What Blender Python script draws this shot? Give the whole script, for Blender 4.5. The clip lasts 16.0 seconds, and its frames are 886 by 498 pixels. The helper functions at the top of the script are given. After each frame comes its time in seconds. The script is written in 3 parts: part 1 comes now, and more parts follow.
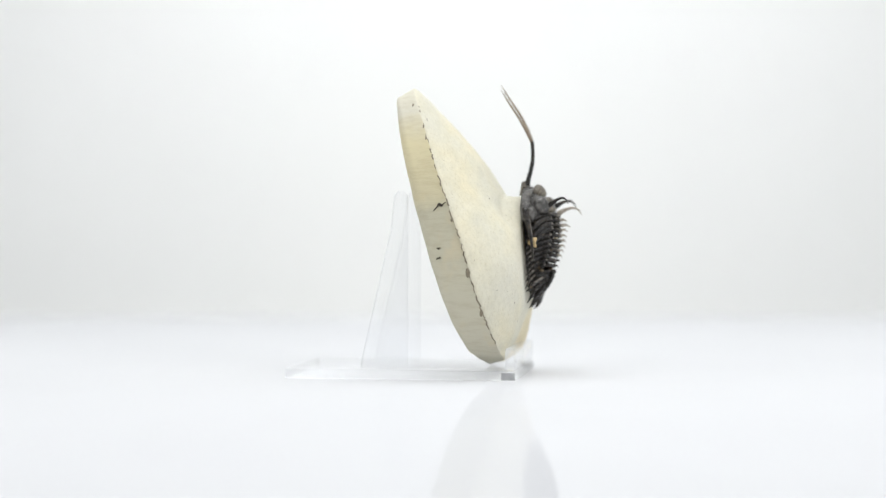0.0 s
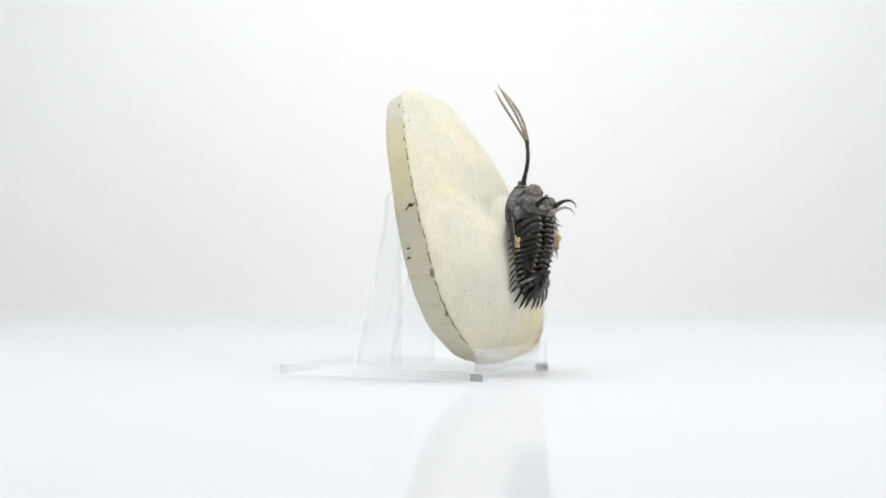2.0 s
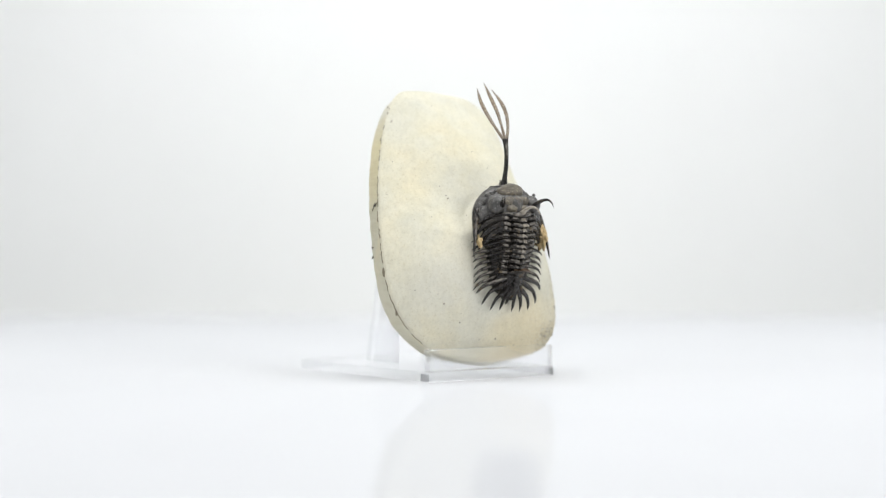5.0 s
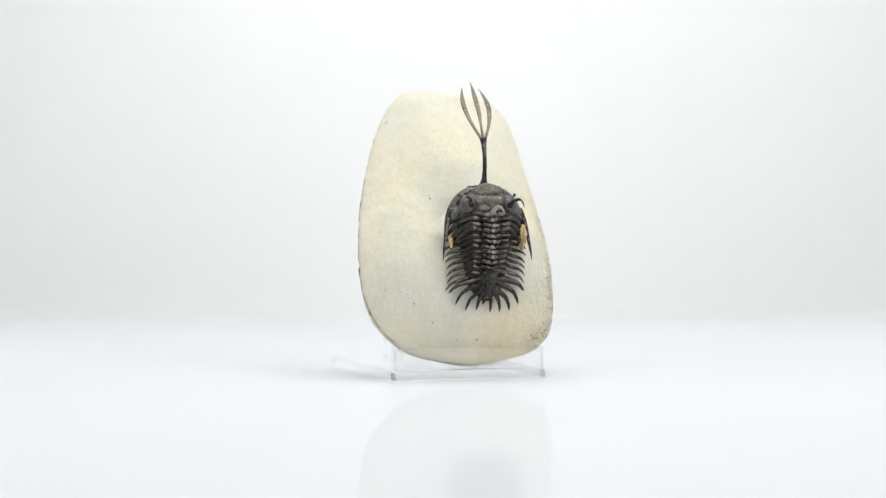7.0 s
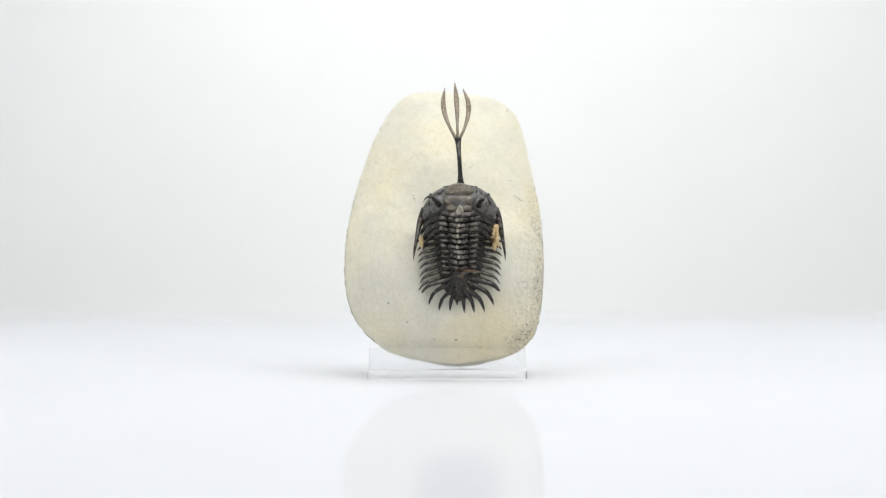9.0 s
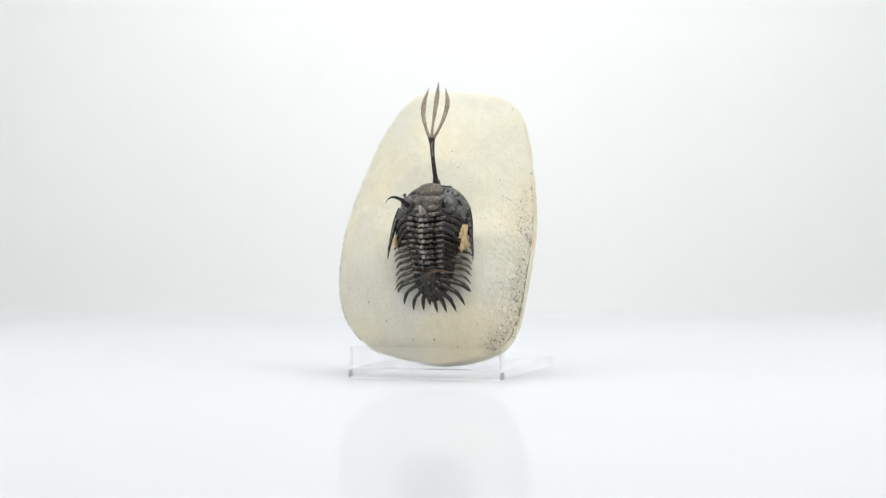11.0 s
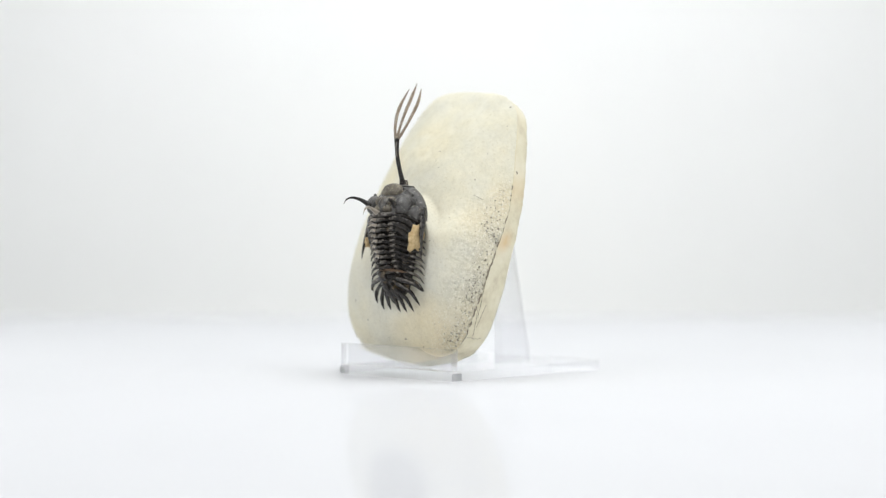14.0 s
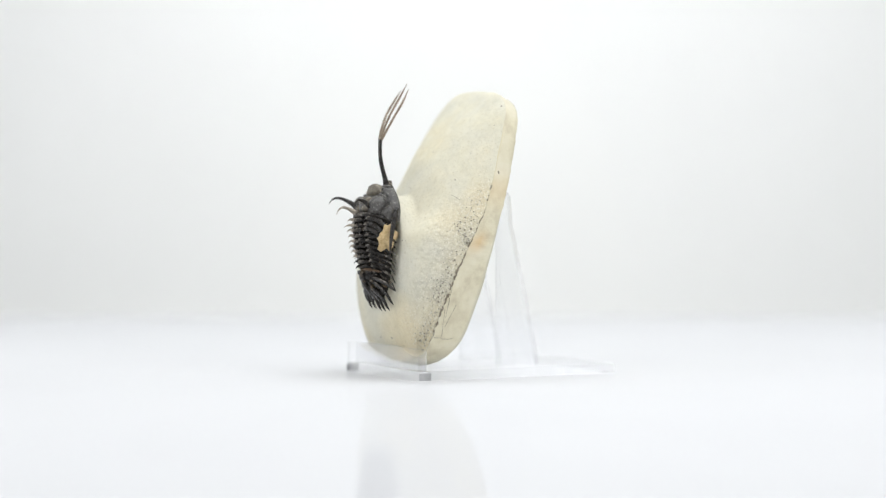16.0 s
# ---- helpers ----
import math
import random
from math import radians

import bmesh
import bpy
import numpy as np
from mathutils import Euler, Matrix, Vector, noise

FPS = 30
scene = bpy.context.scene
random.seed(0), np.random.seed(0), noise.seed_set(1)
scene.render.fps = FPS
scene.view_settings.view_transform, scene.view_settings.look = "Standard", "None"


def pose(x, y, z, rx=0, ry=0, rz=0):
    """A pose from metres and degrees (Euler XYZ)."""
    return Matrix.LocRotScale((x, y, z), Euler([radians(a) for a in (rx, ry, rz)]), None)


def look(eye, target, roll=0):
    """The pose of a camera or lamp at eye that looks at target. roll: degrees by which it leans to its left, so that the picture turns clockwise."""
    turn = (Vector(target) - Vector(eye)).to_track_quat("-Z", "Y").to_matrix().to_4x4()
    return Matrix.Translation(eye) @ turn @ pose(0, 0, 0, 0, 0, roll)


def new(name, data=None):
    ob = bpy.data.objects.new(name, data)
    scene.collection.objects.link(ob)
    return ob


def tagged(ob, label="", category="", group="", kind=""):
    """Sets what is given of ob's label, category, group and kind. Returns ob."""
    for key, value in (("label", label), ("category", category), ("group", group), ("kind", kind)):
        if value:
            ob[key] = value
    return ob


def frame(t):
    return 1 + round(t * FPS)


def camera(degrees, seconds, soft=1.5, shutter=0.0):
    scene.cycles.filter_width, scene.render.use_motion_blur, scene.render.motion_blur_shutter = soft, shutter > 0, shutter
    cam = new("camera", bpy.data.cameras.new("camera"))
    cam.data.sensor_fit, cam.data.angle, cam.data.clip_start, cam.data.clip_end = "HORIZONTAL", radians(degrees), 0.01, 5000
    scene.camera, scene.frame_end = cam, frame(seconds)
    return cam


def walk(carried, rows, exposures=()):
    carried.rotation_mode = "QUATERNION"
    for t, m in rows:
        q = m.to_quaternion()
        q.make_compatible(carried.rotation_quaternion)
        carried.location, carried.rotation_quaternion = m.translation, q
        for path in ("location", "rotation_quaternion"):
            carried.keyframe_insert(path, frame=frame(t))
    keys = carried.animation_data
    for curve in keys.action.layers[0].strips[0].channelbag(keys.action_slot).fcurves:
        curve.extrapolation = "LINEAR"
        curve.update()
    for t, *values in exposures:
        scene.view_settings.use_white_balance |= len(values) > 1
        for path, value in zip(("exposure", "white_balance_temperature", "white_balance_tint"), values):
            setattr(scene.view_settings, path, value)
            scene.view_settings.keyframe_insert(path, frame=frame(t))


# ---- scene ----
import functools

# ---------------------------------------------------------------- camera
EYE = Vector((-0.0025, -0.6366, 0.0508))
cam = camera(26.66, 16.0, soft=1.2)
cam.data.dof.use_dof = True
cam.data.dof.focus_distance = 0.608
cam.data.dof.aperture_fstop = 4.6
VIEW = Matrix.Translation(EYE) @ pose(0, 0, 0, 90 - 0.744, 0, 0)
walk(cam, [(0.0, VIEW), (16.0, VIEW)], exposures=[(0.0, 0.0), (16.0, 0.0)])

# ---------------------------------------------------------------- world and lights: a white light tent
world = bpy.data.worlds.new("tent_daylight")
scene.world = world
world.use_nodes = True
world.node_tree.nodes["Background"].inputs[0].default_value = (0.95, 0.98, 1.0, 1)
world.node_tree.nodes["Background"].inputs[1].default_value = 0.3


def softbox(name, eye, target, sx, sy, watts, tint, spread=180):
    data = bpy.data.lights.new(name, "AREA")
    data.shape, data.size, data.size_y = "RECTANGLE", sx, sy
    data.energy, data.color = watts, tint
    data.spread = radians(spread)
    ob = new(name, data)
    ob.matrix_world = look(eye, target)
    return ob


softbox("softbox_top", (0.05, 0.10, 0.86), (0.05, 0.12, 0), 0.9, 0.5, 4.6, (0.975, 0.99, 1.0))
# unseen gridded lamp, added to brighten the middle of the backdrop
softbox("backdrop_lamp", (0.0, 0.30, 0.70), (0.0, 0.76, 0.12), 0.44, 0.22, 0.255, (1.0, 0.995, 0.985), 56)
# unseen narrow lamp, added to put glints on the fossil's ridges
softbox("led_strip", (0.08, -0.27, 0.78), (0.0, 0.0, 0.05), 0.8, 0.04, 2.3, (1.0, 0.995, 0.985))
softbox("softbox_right", (0.70, -0.60, 0.42), (0, 0, 0.05), 0.5, 0.45, 2.65, (0.985, 0.992, 1.0))
softbox("softbox_left", (-0.70, -0.60, 0.42), (0, 0, 0.05), 0.5, 0.45, 2.15, (0.985, 0.992, 1.0))


# ---------------------------------------------------------------- materials
def material(name):
    m = bpy.data.materials.new(name)
    m.use_nodes = True
    return m, m.node_tree.nodes, m.node_tree.links, m.node_tree.nodes["Principled BSDF"]


def noise_node(nodes, links, coord, scale, detail=6.0, rough=0.6, stretch=None):
    n = nodes.new("ShaderNodeTexNoise")
    n.inputs["Scale"].default_value = scale
    n.inputs["Detail"].default_value = detail
    n.inputs["Roughness"].default_value = rough
    if stretch:
        mp = nodes.new("ShaderNodeMapping")
        mp.inputs["Scale"].default_value = stretch
        links.new(coord, mp.inputs["Vector"])
        coord = mp.outputs["Vector"]
    links.new(coord, n.inputs["Vector"])
    return n


def ramp_node(nodes, links, source, stops):
    r = nodes.new("ShaderNodeValToRGB")
    e = r.color_ramp.elements
    while len(e) < len(stops):
        e.new(0.5)
    for el, (p, c) in zip(e, stops):
        el.position, el.color = p, (*c, 1)
    links.new(source, r.inputs["Fac"])
    return r


def mix_node(nodes, links, fac, a, b, blend="MIX"):
    m = nodes.new("ShaderNodeMix")
    m.data_type, m.blend_type = "RGBA", blend
    for sock, val in ((m.inputs["Factor"], fac), (m.inputs["A"], a), (m.inputs["B"], b)):
        if isinstance(val, (int, float)):
            sock.default_value = val
        elif isinstance(val, tuple):
            sock.default_value = (*val, 1)
        else:
            links.new(val, sock)
    return m.outputs["Result"]


def maths(nodes, links, op, a, b, clamp=False):
    m = nodes.new("ShaderNodeMath")
    m.operation, m.use_clamp = op, clamp
    for sock, val in zip(m.inputs, (a, b)):
        if isinstance(val, (int, float)):
            sock.default_value = val
        else:
            links.new(val, sock)
    return m.outputs[0]


def bump_node(nodes, links, height, strength, distance, under=None):
    b = nodes.new("ShaderNodeBump")
    b.inputs["Strength"].default_value, b.inputs["Distance"].default_value = strength, distance
    links.new(height, b.inputs["Height"])
    if under:
        links.new(under, b.inputs["Normal"])
    return b.outputs["Normal"]


def mat_plain_white(name, colour, rough, ior_level=0.5):
    m, nodes, links, p = material(name)
    tc = nodes.new("ShaderNodeTexCoord").outputs["Object"]
    n = noise_node(nodes, links, tc, 3.0, 3.0)
    dark = tuple(c * 0.97 for c in colour)
    r = ramp_node(nodes, links, n.outputs["Fac"], [(0.35, dark), (0.65, colour)])
    links.new(r.outputs["Color"], p.inputs["Base Color"])
    p.inputs["Roughness"].default_value = rough
    p.inputs["Specular IOR Level"].default_value = ior_level
    return m


def mat_floor():
    """White sheet with a faint polished gloss and hardly visible smears."""
    m, nodes, links, p = material("white_gloss_sheet")
    tc = nodes.new("ShaderNodeTexCoord").outputs["Object"]
    n = noise_node(nodes, links, tc, 5.0, 4.0)
    links.new(ramp_node(nodes, links, n.outputs["Fac"], [(0.3, (0.678, 0.687, 0.71)), (0.7, (0.702, 0.711, 0.734))]).outputs["Color"], p.inputs["Base Color"])
    p.inputs["Roughness"].default_value, p.inputs["Specular IOR Level"].default_value = 0.6, 0.0
    shine = nodes.new("ShaderNodeBsdfGlossy")
    shine.inputs["Roughness"].default_value = 0.025
    mix = nodes.new("ShaderNodeMixShader")
    mix.inputs[0].default_value = 0.19
    links.new(p.outputs[0], mix.inputs[1])
    links.new(shine.outputs[0], mix.inputs[2])
    links.new(mix.outputs[0], nodes["Material Output"].inputs["Surface"])
    return m


def mat_limestone_face():
    """Air-abraded cream limestone: mottled, finely grained, pitted along one flank."""
    m, nodes, links, p = material("limestone_face")
    tc = nodes.new("ShaderNodeTexCoord").outputs["Object"]
    big = noise_node(nodes, links, tc, 45.0, 5.0, 0.55)
    base = ramp_node(nodes, links, big.outputs["Fac"], [(0.3, (0.655, 0.645, 0.56)), (0.5, (0.72, 0.692, 0.56)), (0.68, (0.765, 0.713, 0.54))])
    warm = noise_node(nodes, links, tc, 22.0, 2.0, 0.5)
    wr = ramp_node(nodes, links, warm.outputs["Fac"], [(0.5, (0, 0, 0)), (0.7, (1, 1, 1))])
    # the patina is warmer over one half of the slab
    xyz = nodes.new("ShaderNodeSeparateXYZ")
    links.new(tc, xyz.inputs[0])
    across = maths(nodes, links, "MULTIPLY_ADD", xyz.outputs["X"], 22.0, True)
    nodes[-1].inputs[2].default_value = 0.6
    col = mix_node(nodes, links, maths(nodes, links, "MULTIPLY", wr.outputs["Color"], across), base.outputs["Color"], (0.76, 0.665, 0.455))
    blot = ramp_node(nodes, links, noise_node(nodes, links, tc, 120.0, 4.0, 0.6).outputs["Fac"], [(0.40, (0.93, 0.925, 0.90)), (0.58, (1, 1, 1))])
    col = mix_node(nodes, links, 0.7, col, blot.outputs["Color"], "MULTIPLY")
    wk = nodes.new("ShaderNodeAttribute")
    wk.attribute_name = "worked"
    col = mix_node(nodes, links, maths(nodes, links, "MULTIPLY", wk.outputs["Fac"], 0.5), col, (0.66, 0.65, 0.585))
    fine = noise_node(nodes, links, tc, 900.0, 5.0, 0.7)
    fr = ramp_node(nodes, links, fine.outputs["Fac"], [(0.3, (0.82, 0.82, 0.81)), (0.6, (1, 1, 1))])
    col = mix_node(nodes, links, 0.5, col, fr.outputs["Color"], "MULTIPLY")
    scratch = noise_node(nodes, links, tc, 700.0, 3.0, 0.6, (1.0, 1.0, 0.16))
    sr = ramp_node(nodes, links, scratch.outputs["Fac"], [(0.36, (0.86, 0.85, 0.83)), (0.5, (1, 1, 1))])
    col = mix_node(nodes, links, 0.18, col, sr.outputs["Color"], "MULTIPLY")
    # pitted zone, marked on the stone by an attribute
    at = nodes.new("ShaderNodeAttribute")
    at.attribute_name = "pitted"
    zone = at.outputs["Fac"]
    pit = noise_node(nodes, links, tc, 2100.0, 3.0, 0.75)
    edge = maths(nodes, links, "MULTIPLY_ADD", zone, 0.385)
    nodes[-1].inputs[2].default_value = 0.06
    pm = maths(nodes, links, "SUBTRACT", edge, pit.outputs["Fac"])
    pm = maths(nodes, links, "MULTIPLY", pm, 22.0, True)
    col = mix_node(nodes, links, maths(nodes, links, "MULTIPLY", pm, 0.6), col, (0.25, 0.225, 0.175))
    # round holes of uneven size, closer together towards the rim
    holes = nodes.new("ShaderNodeTexVoronoi")
    holes.inputs["Scale"].default_value = 1150.0
    links.new(tc, holes.inputs["Vector"])
    pick = nodes.new("ShaderNodeSeparateColor")
    links.new(holes.outputs["Color"], pick.inputs[0])
    size = maths(nodes, links, "MULTIPLY", maths(nodes, links, "POWER", pick.outputs[0], 1.6), maths(nodes, links, "POWER", zone, 1.5))
    size = maths(nodes, links, "MULTIPLY", size, 0.62)
    hole = maths(nodes, links, "MULTIPLY", maths(nodes, links, "SUBTRACT", size, holes.outputs["Distance"]), 5.0, True)
    col = mix_node(nodes, links, maths(nodes, links, "MULTIPLY", hole, 0.9), col, (0.27, 0.24, 0.19))
    pm = maths(nodes, links, "MAXIMUM", pm, hole)
    pale = noise_node(nodes, links, tc, 1700.0, 2.0, 0.6)
    pl = maths(nodes, links, "MULTIPLY", ramp_node(nodes, links, pale.outputs["Fac"], [(0.55, (0, 0, 0)), (0.62, (1, 1, 1))]).outputs["Color"], zone, True)
    col = mix_node(nodes, links, pl, col, (0.80, 0.77, 0.66))
    # sparse dark specks everywhere
    sp = noise_node(nodes, links, tc, 800.0, 2.0, 0.4)
    spm = ramp_node(nodes, links, sp.outputs["Fac"], [(0.75, (0, 0, 0)), (0.78, (1, 1, 1))])
    col = mix_node(nodes, links, spm.outputs["Color"], col, (0.2, 0.17, 0.13))
    sand = ramp_node(nodes, links, noise_node(nodes, links, tc, 1500.0, 2.0, 0.5).outputs["Fac"], [(0.30, (0.80, 0.76, 0.66)), (0.42, (1, 1, 1))])
    col = mix_node(nodes, links, 0.45, col, sand.outputs["Color"], "MULTIPLY")
    links.new(col, p.inputs["Base Color"])
    p.inputs["Roughness"].default_value = 0.85
    p.inputs["Specular IOR Level"].default_value = 0.25
    b1 = bump_node(nodes, links, fine.outputs["Fac"], 0.16, 0.00025)
    inv = maths(nodes, links, "MULTIPLY", pm, -1.0)
    b2 = bump_node(nodes, links, inv, 0.8, 0.0006, b1)
    rough = noise_node(nodes, links, tc, 800.0, 4.0, 0.7)
    rz = maths(nodes, links, "MULTIPLY", rough.outputs["Fac"], zone)
    links.new(bump_node(nodes, links, rz, 0.9, 0.0009, b2), p.inputs["Normal"])
    return m


def mat_limestone_cut():
    """Sawn edge of the slab: beige above, greyer below, streaked across."""
    m, nodes, links, p = material("limestone_sawn_edge")
    tc = nodes.new("ShaderNodeTexCoord").outputs["Object"]
    xyz = nodes.new("ShaderNodeSeparateXYZ")
    links.new(tc, xyz.inputs[0])
    wob = noise_node(nodes, links, tc, 90.0, 4.0)
    zz = maths(nodes, links, "MULTIPLY_ADD", wob.outputs["Fac"], 0.012)
    links.new(xyz.outputs["Z"], nodes[-1].inputs[2])
    r = ramp_node(nodes, links, maths(nodes, links, "MULTIPLY", zz, 10.0), [(0.15, (0.56, 0.535, 0.425)), (0.60, (0.525, 0.50, 0.375)), (0.66, (0.61, 0.555, 0.37)), (0.84, (0.67, 0.605, 0.385)), (0.93, (0.65, 0.625, 0.52))])
    streak = noise_node(nodes, links, tc, 260.0, 5.0, 0.7, (1.0, 0.35, 2.2))
    sr = ramp_node(nodes, links, streak.outputs["Fac"], [(0.32, (0.86, 0.83, 0.77)), (0.55, (1, 1, 1))])
    col = mix_node(nodes, links, 0.7, r.outputs["Color"], sr.outputs["Color"], "MULTIPLY")
    patch = noise_node(nodes, links, tc, 60.0, 3.0)
    pr = ramp_node(nodes, links, patch.outputs["Fac"], [(0.58, (0, 0, 0)), (0.68, (1, 1, 1))])
    col = mix_node(nodes, links, maths(nodes, links, "MULTIPLY", pr.outputs["Color"], 0.35), col, (0.64, 0.54, 0.34))
    # right flank cream with rusty stains; its stronger light is painted in as paler
    wt = nodes.new("ShaderNodeAttribute")
    wt.attribute_name = "cream_flank"
    cream = ramp_node(nodes, links, noise_node(nodes, links, tc, 140.0, 6.0, 0.65).outputs["Fac"], [(0.3, (0.57, 0.515, 0.37)), (0.5, (0.70, 0.655, 0.49)), (0.7, (0.745, 0.705, 0.56))])
    col = mix_node(nodes, links, wt.outputs["Fac"], col, cream.outputs["Color"])
    st = nodes.new("ShaderNodeAttribute")
    st.attribute_name = "stain"
    col = mix_node(nodes, links, maths(nodes, links, "MULTIPLY", st.outputs["Fac"], 0.8), col, (0.66, 0.46, 0.22))
    links.new(col, p.inputs["Base Color"])
    p.inputs["Roughness"].default_value = 0.8
    links.new(bump_node(nodes, links, streak.outputs["Fac"], 0.5, 0.0004), p.inputs["Normal"])
    return m


def mat_chitin(name, dark, light, scale=420.0, rough=0.42):
    """Fossil calcite shell: near-black brown, with pale glints painted on specks and upper edges."""
    m, nodes, links, p = material(name)
    tc = nodes.new("ShaderNodeTexCoord").outputs["Object"]
    n = noise_node(nodes, links, tc, scale, 6.0, 0.65)
    r = ramp_node(nodes, links, n.outputs["Fac"], [(0.35, dark), (0.6, tuple(0.5 * (a + b) for a, b in zip(dark, light))), (0.75, light)])
    # fine pale specks put small highlights into the colour
    glint_noise = noise_node(nodes, links, tc, 1500.0, 4.0, 0.7)
    speckled = ramp_node(nodes, links, glint_noise.outputs["Fac"], [(0.56, (0, 0, 0)), (0.70, (1, 1, 1))])
    col = mix_node(nodes, links, maths(nodes, links, "MULTIPLY", speckled.outputs["Color"], 0.55), r.outputs["Color"], tuple(min(1, 3.5 * c) for c in light))
    # up-facing sides of rods coloured paler, as highlights from above
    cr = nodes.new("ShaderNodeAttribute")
    cr.attribute_name = "crest_glint"
    glint_mask = ramp_node(nodes, links, noise_node(nodes, links, tc, 520.0, 5.0, 0.7).outputs["Fac"], [(0.42, (0, 0, 0)), (0.62, (1, 1, 1))])
    col = mix_node(nodes, links, maths(nodes, links, "MULTIPLY", glint_mask.outputs["Color"], cr.outputs["Fac"], True), col, (0.33, 0.30, 0.26))
    # ochre matrix left in patches
    ochre = ramp_node(nodes, links, noise_node(nodes, links, tc, 210.0, 5.0, 0.7).outputs["Fac"], [(0.60, (0, 0, 0)), (0.70, (1, 1, 1))])
    col = mix_node(nodes, links, maths(nodes, links, "MULTIPLY", ochre.outputs["Color"], 0.6), col, (0.20, 0.145, 0.075))
    p.inputs["Specular IOR Level"].default_value = 0.4
    links.new(col, p.inputs["Base Color"])
    p.inputs["Roughness"].default_value = rough
    relief = noise_node(nodes, links, tc, 850.0, 3.0, 0.6)
    links.new(bump_node(nodes, links, relief.outputs["Fac"], 0.8, 0.0006), p.inputs["Normal"])
    return m


def mat_rough(name, a, b, scale, rough=0.9):
    m, nodes, links, p = material(name)
    tc = nodes.new("ShaderNodeTexCoord").outputs["Object"]
    n = noise_node(nodes, links, tc, scale, 5.0, 0.7)
    links.new(ramp_node(nodes, links, n.outputs["Fac"], [(0.35, a), (0.65, b)]).outputs["Color"], p.inputs["Base Color"])
    p.inputs["Roughness"].default_value = rough
    links.new(bump_node(nodes, links, n.outputs["Fac"], 0.7, 0.0005), p.inputs["Normal"])
    return m


def mat_acrylic(name, straight, milky):
    """Clear cast acrylic, faintly cool."""
    m, nodes, links, p = material(name)
    p.inputs["Base Color"].default_value = (0.985, 0.99, 0.995, 1)
    p.inputs["Transmission Weight"].default_value = 1.0
    p.inputs["IOR"].default_value = 1.49
    tc = nodes.new("ShaderNodeTexCoord").outputs["Object"]
    smear = ramp_node(nodes, links, noise_node(nodes, links, tc, 120.0, 3.0).outputs["Fac"], [(0.4, (0.01, 0.01, 0.01)), (0.7, (0.06, 0.06, 0.06))])
    links.new(smear.outputs["Color"], p.inputs["Roughness"])
    # part of the light goes straight through, a little is scattered
    clear = nodes.new("ShaderNodeBsdfTransparent")
    clear.inputs["Color"].default_value = (0.99, 0.992, 0.996, 1)
    milk = nodes.new("ShaderNodeBsdfTranslucent")
    milk.inputs["Color"].default_value = (0.97, 0.975, 0.98, 1)
    soft = nodes.new("ShaderNodeMixShader")
    soft.inputs[0].default_value = milky
    links.new(clear.outputs[0], soft.inputs[1])
    links.new(milk.outputs[0], soft.inputs[2])
    mix = nodes.new("ShaderNodeMixShader")
    mix.inputs[0].default_value = straight
    links.new(p.outputs[0], mix.inputs[1])
    links.new(soft.outputs[0], mix.inputs[2])
    links.new(mix.outputs[0], nodes["Material Output"].inputs["Surface"])
    return m


M_FLOOR = mat_floor()
M_WALL = mat_plain_white("white_tent_fabric", (0.825, 0.832, 0.824), 0.95, 0.1)
# grey of the unseen surround, set to control reflections and fill
M_ROOM = mat_plain_white("unseen_surround_grey", (0.52, 0.52, 0.52), 0.9, 0.2)
M_FACE = mat_limestone_face()
M_CUT = mat_limestone_cut()
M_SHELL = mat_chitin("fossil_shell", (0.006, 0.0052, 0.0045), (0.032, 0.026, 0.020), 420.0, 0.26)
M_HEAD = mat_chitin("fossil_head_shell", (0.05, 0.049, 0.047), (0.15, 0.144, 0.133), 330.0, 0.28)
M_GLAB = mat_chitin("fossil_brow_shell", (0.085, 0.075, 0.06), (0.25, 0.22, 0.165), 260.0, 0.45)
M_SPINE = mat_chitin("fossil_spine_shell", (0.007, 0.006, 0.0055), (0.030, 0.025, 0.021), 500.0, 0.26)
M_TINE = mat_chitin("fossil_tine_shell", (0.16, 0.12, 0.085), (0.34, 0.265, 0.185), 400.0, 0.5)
M_PALE = mat_chitin("fossil_pale_tip", (0.22, 0.195, 0.16), (0.60, 0.53, 0.43), 800.0, 0.5)
M_CRUMB = mat_rough("tan_matrix_crumb", (0.50, 0.36, 0.17), (0.72, 0.56, 0.32), 900.0)
M_RUST = mat_rough("rusty_calcite", (0.055, 0.032, 0.018), (0.19, 0.115, 0.06), 900.0, 0.6)
M_DARK = mat_rough("dark_fissure_fill", (0.035, 0.03, 0.022), (0.12, 0.10, 0.075), 600.0)
M_CHIP = mat_rough("grey_brown_chip", (0.17, 0.145, 0.10), (0.30, 0.26, 0.19), 500.0)
M_ACRYLIC = mat_acrylic("clear_acrylic", 0.64, 0.08)
M_FIN = mat_acrylic("thin_clear_acrylic", 0.75, 0.03)
# even grey that stands for dark refraction in the acrylic
M_REFRACT = mat_rough("refraction_grey", (0.33, 0.335, 0.345), (0.46, 0.465, 0.47), 300.0, 0.5)


# ---------------------------------------------------------------- mesh helpers (millimetres in, metres out)
MM = 0.001


def mesh_of(bm, name, mats, smooth=True):
    bmesh.ops.recalc_face_normals(bm, faces=bm.faces[:])
    me = bpy.data.meshes.new(name)
    for f in bm.faces:
        f.smooth = smooth
    bm.to_mesh(me)
    bm.free()
    for m in mats if isinstance(mats, (list, tuple)) else [mats]:
        me.materials.append(m)
    return me


def part(name, bm, mats, parent, label="", smooth=True):
    ob = new(name, mesh_of(bm, name, mats, smooth))
    ob.parent = parent
    if label:
        ob["label"] = label
    return ob


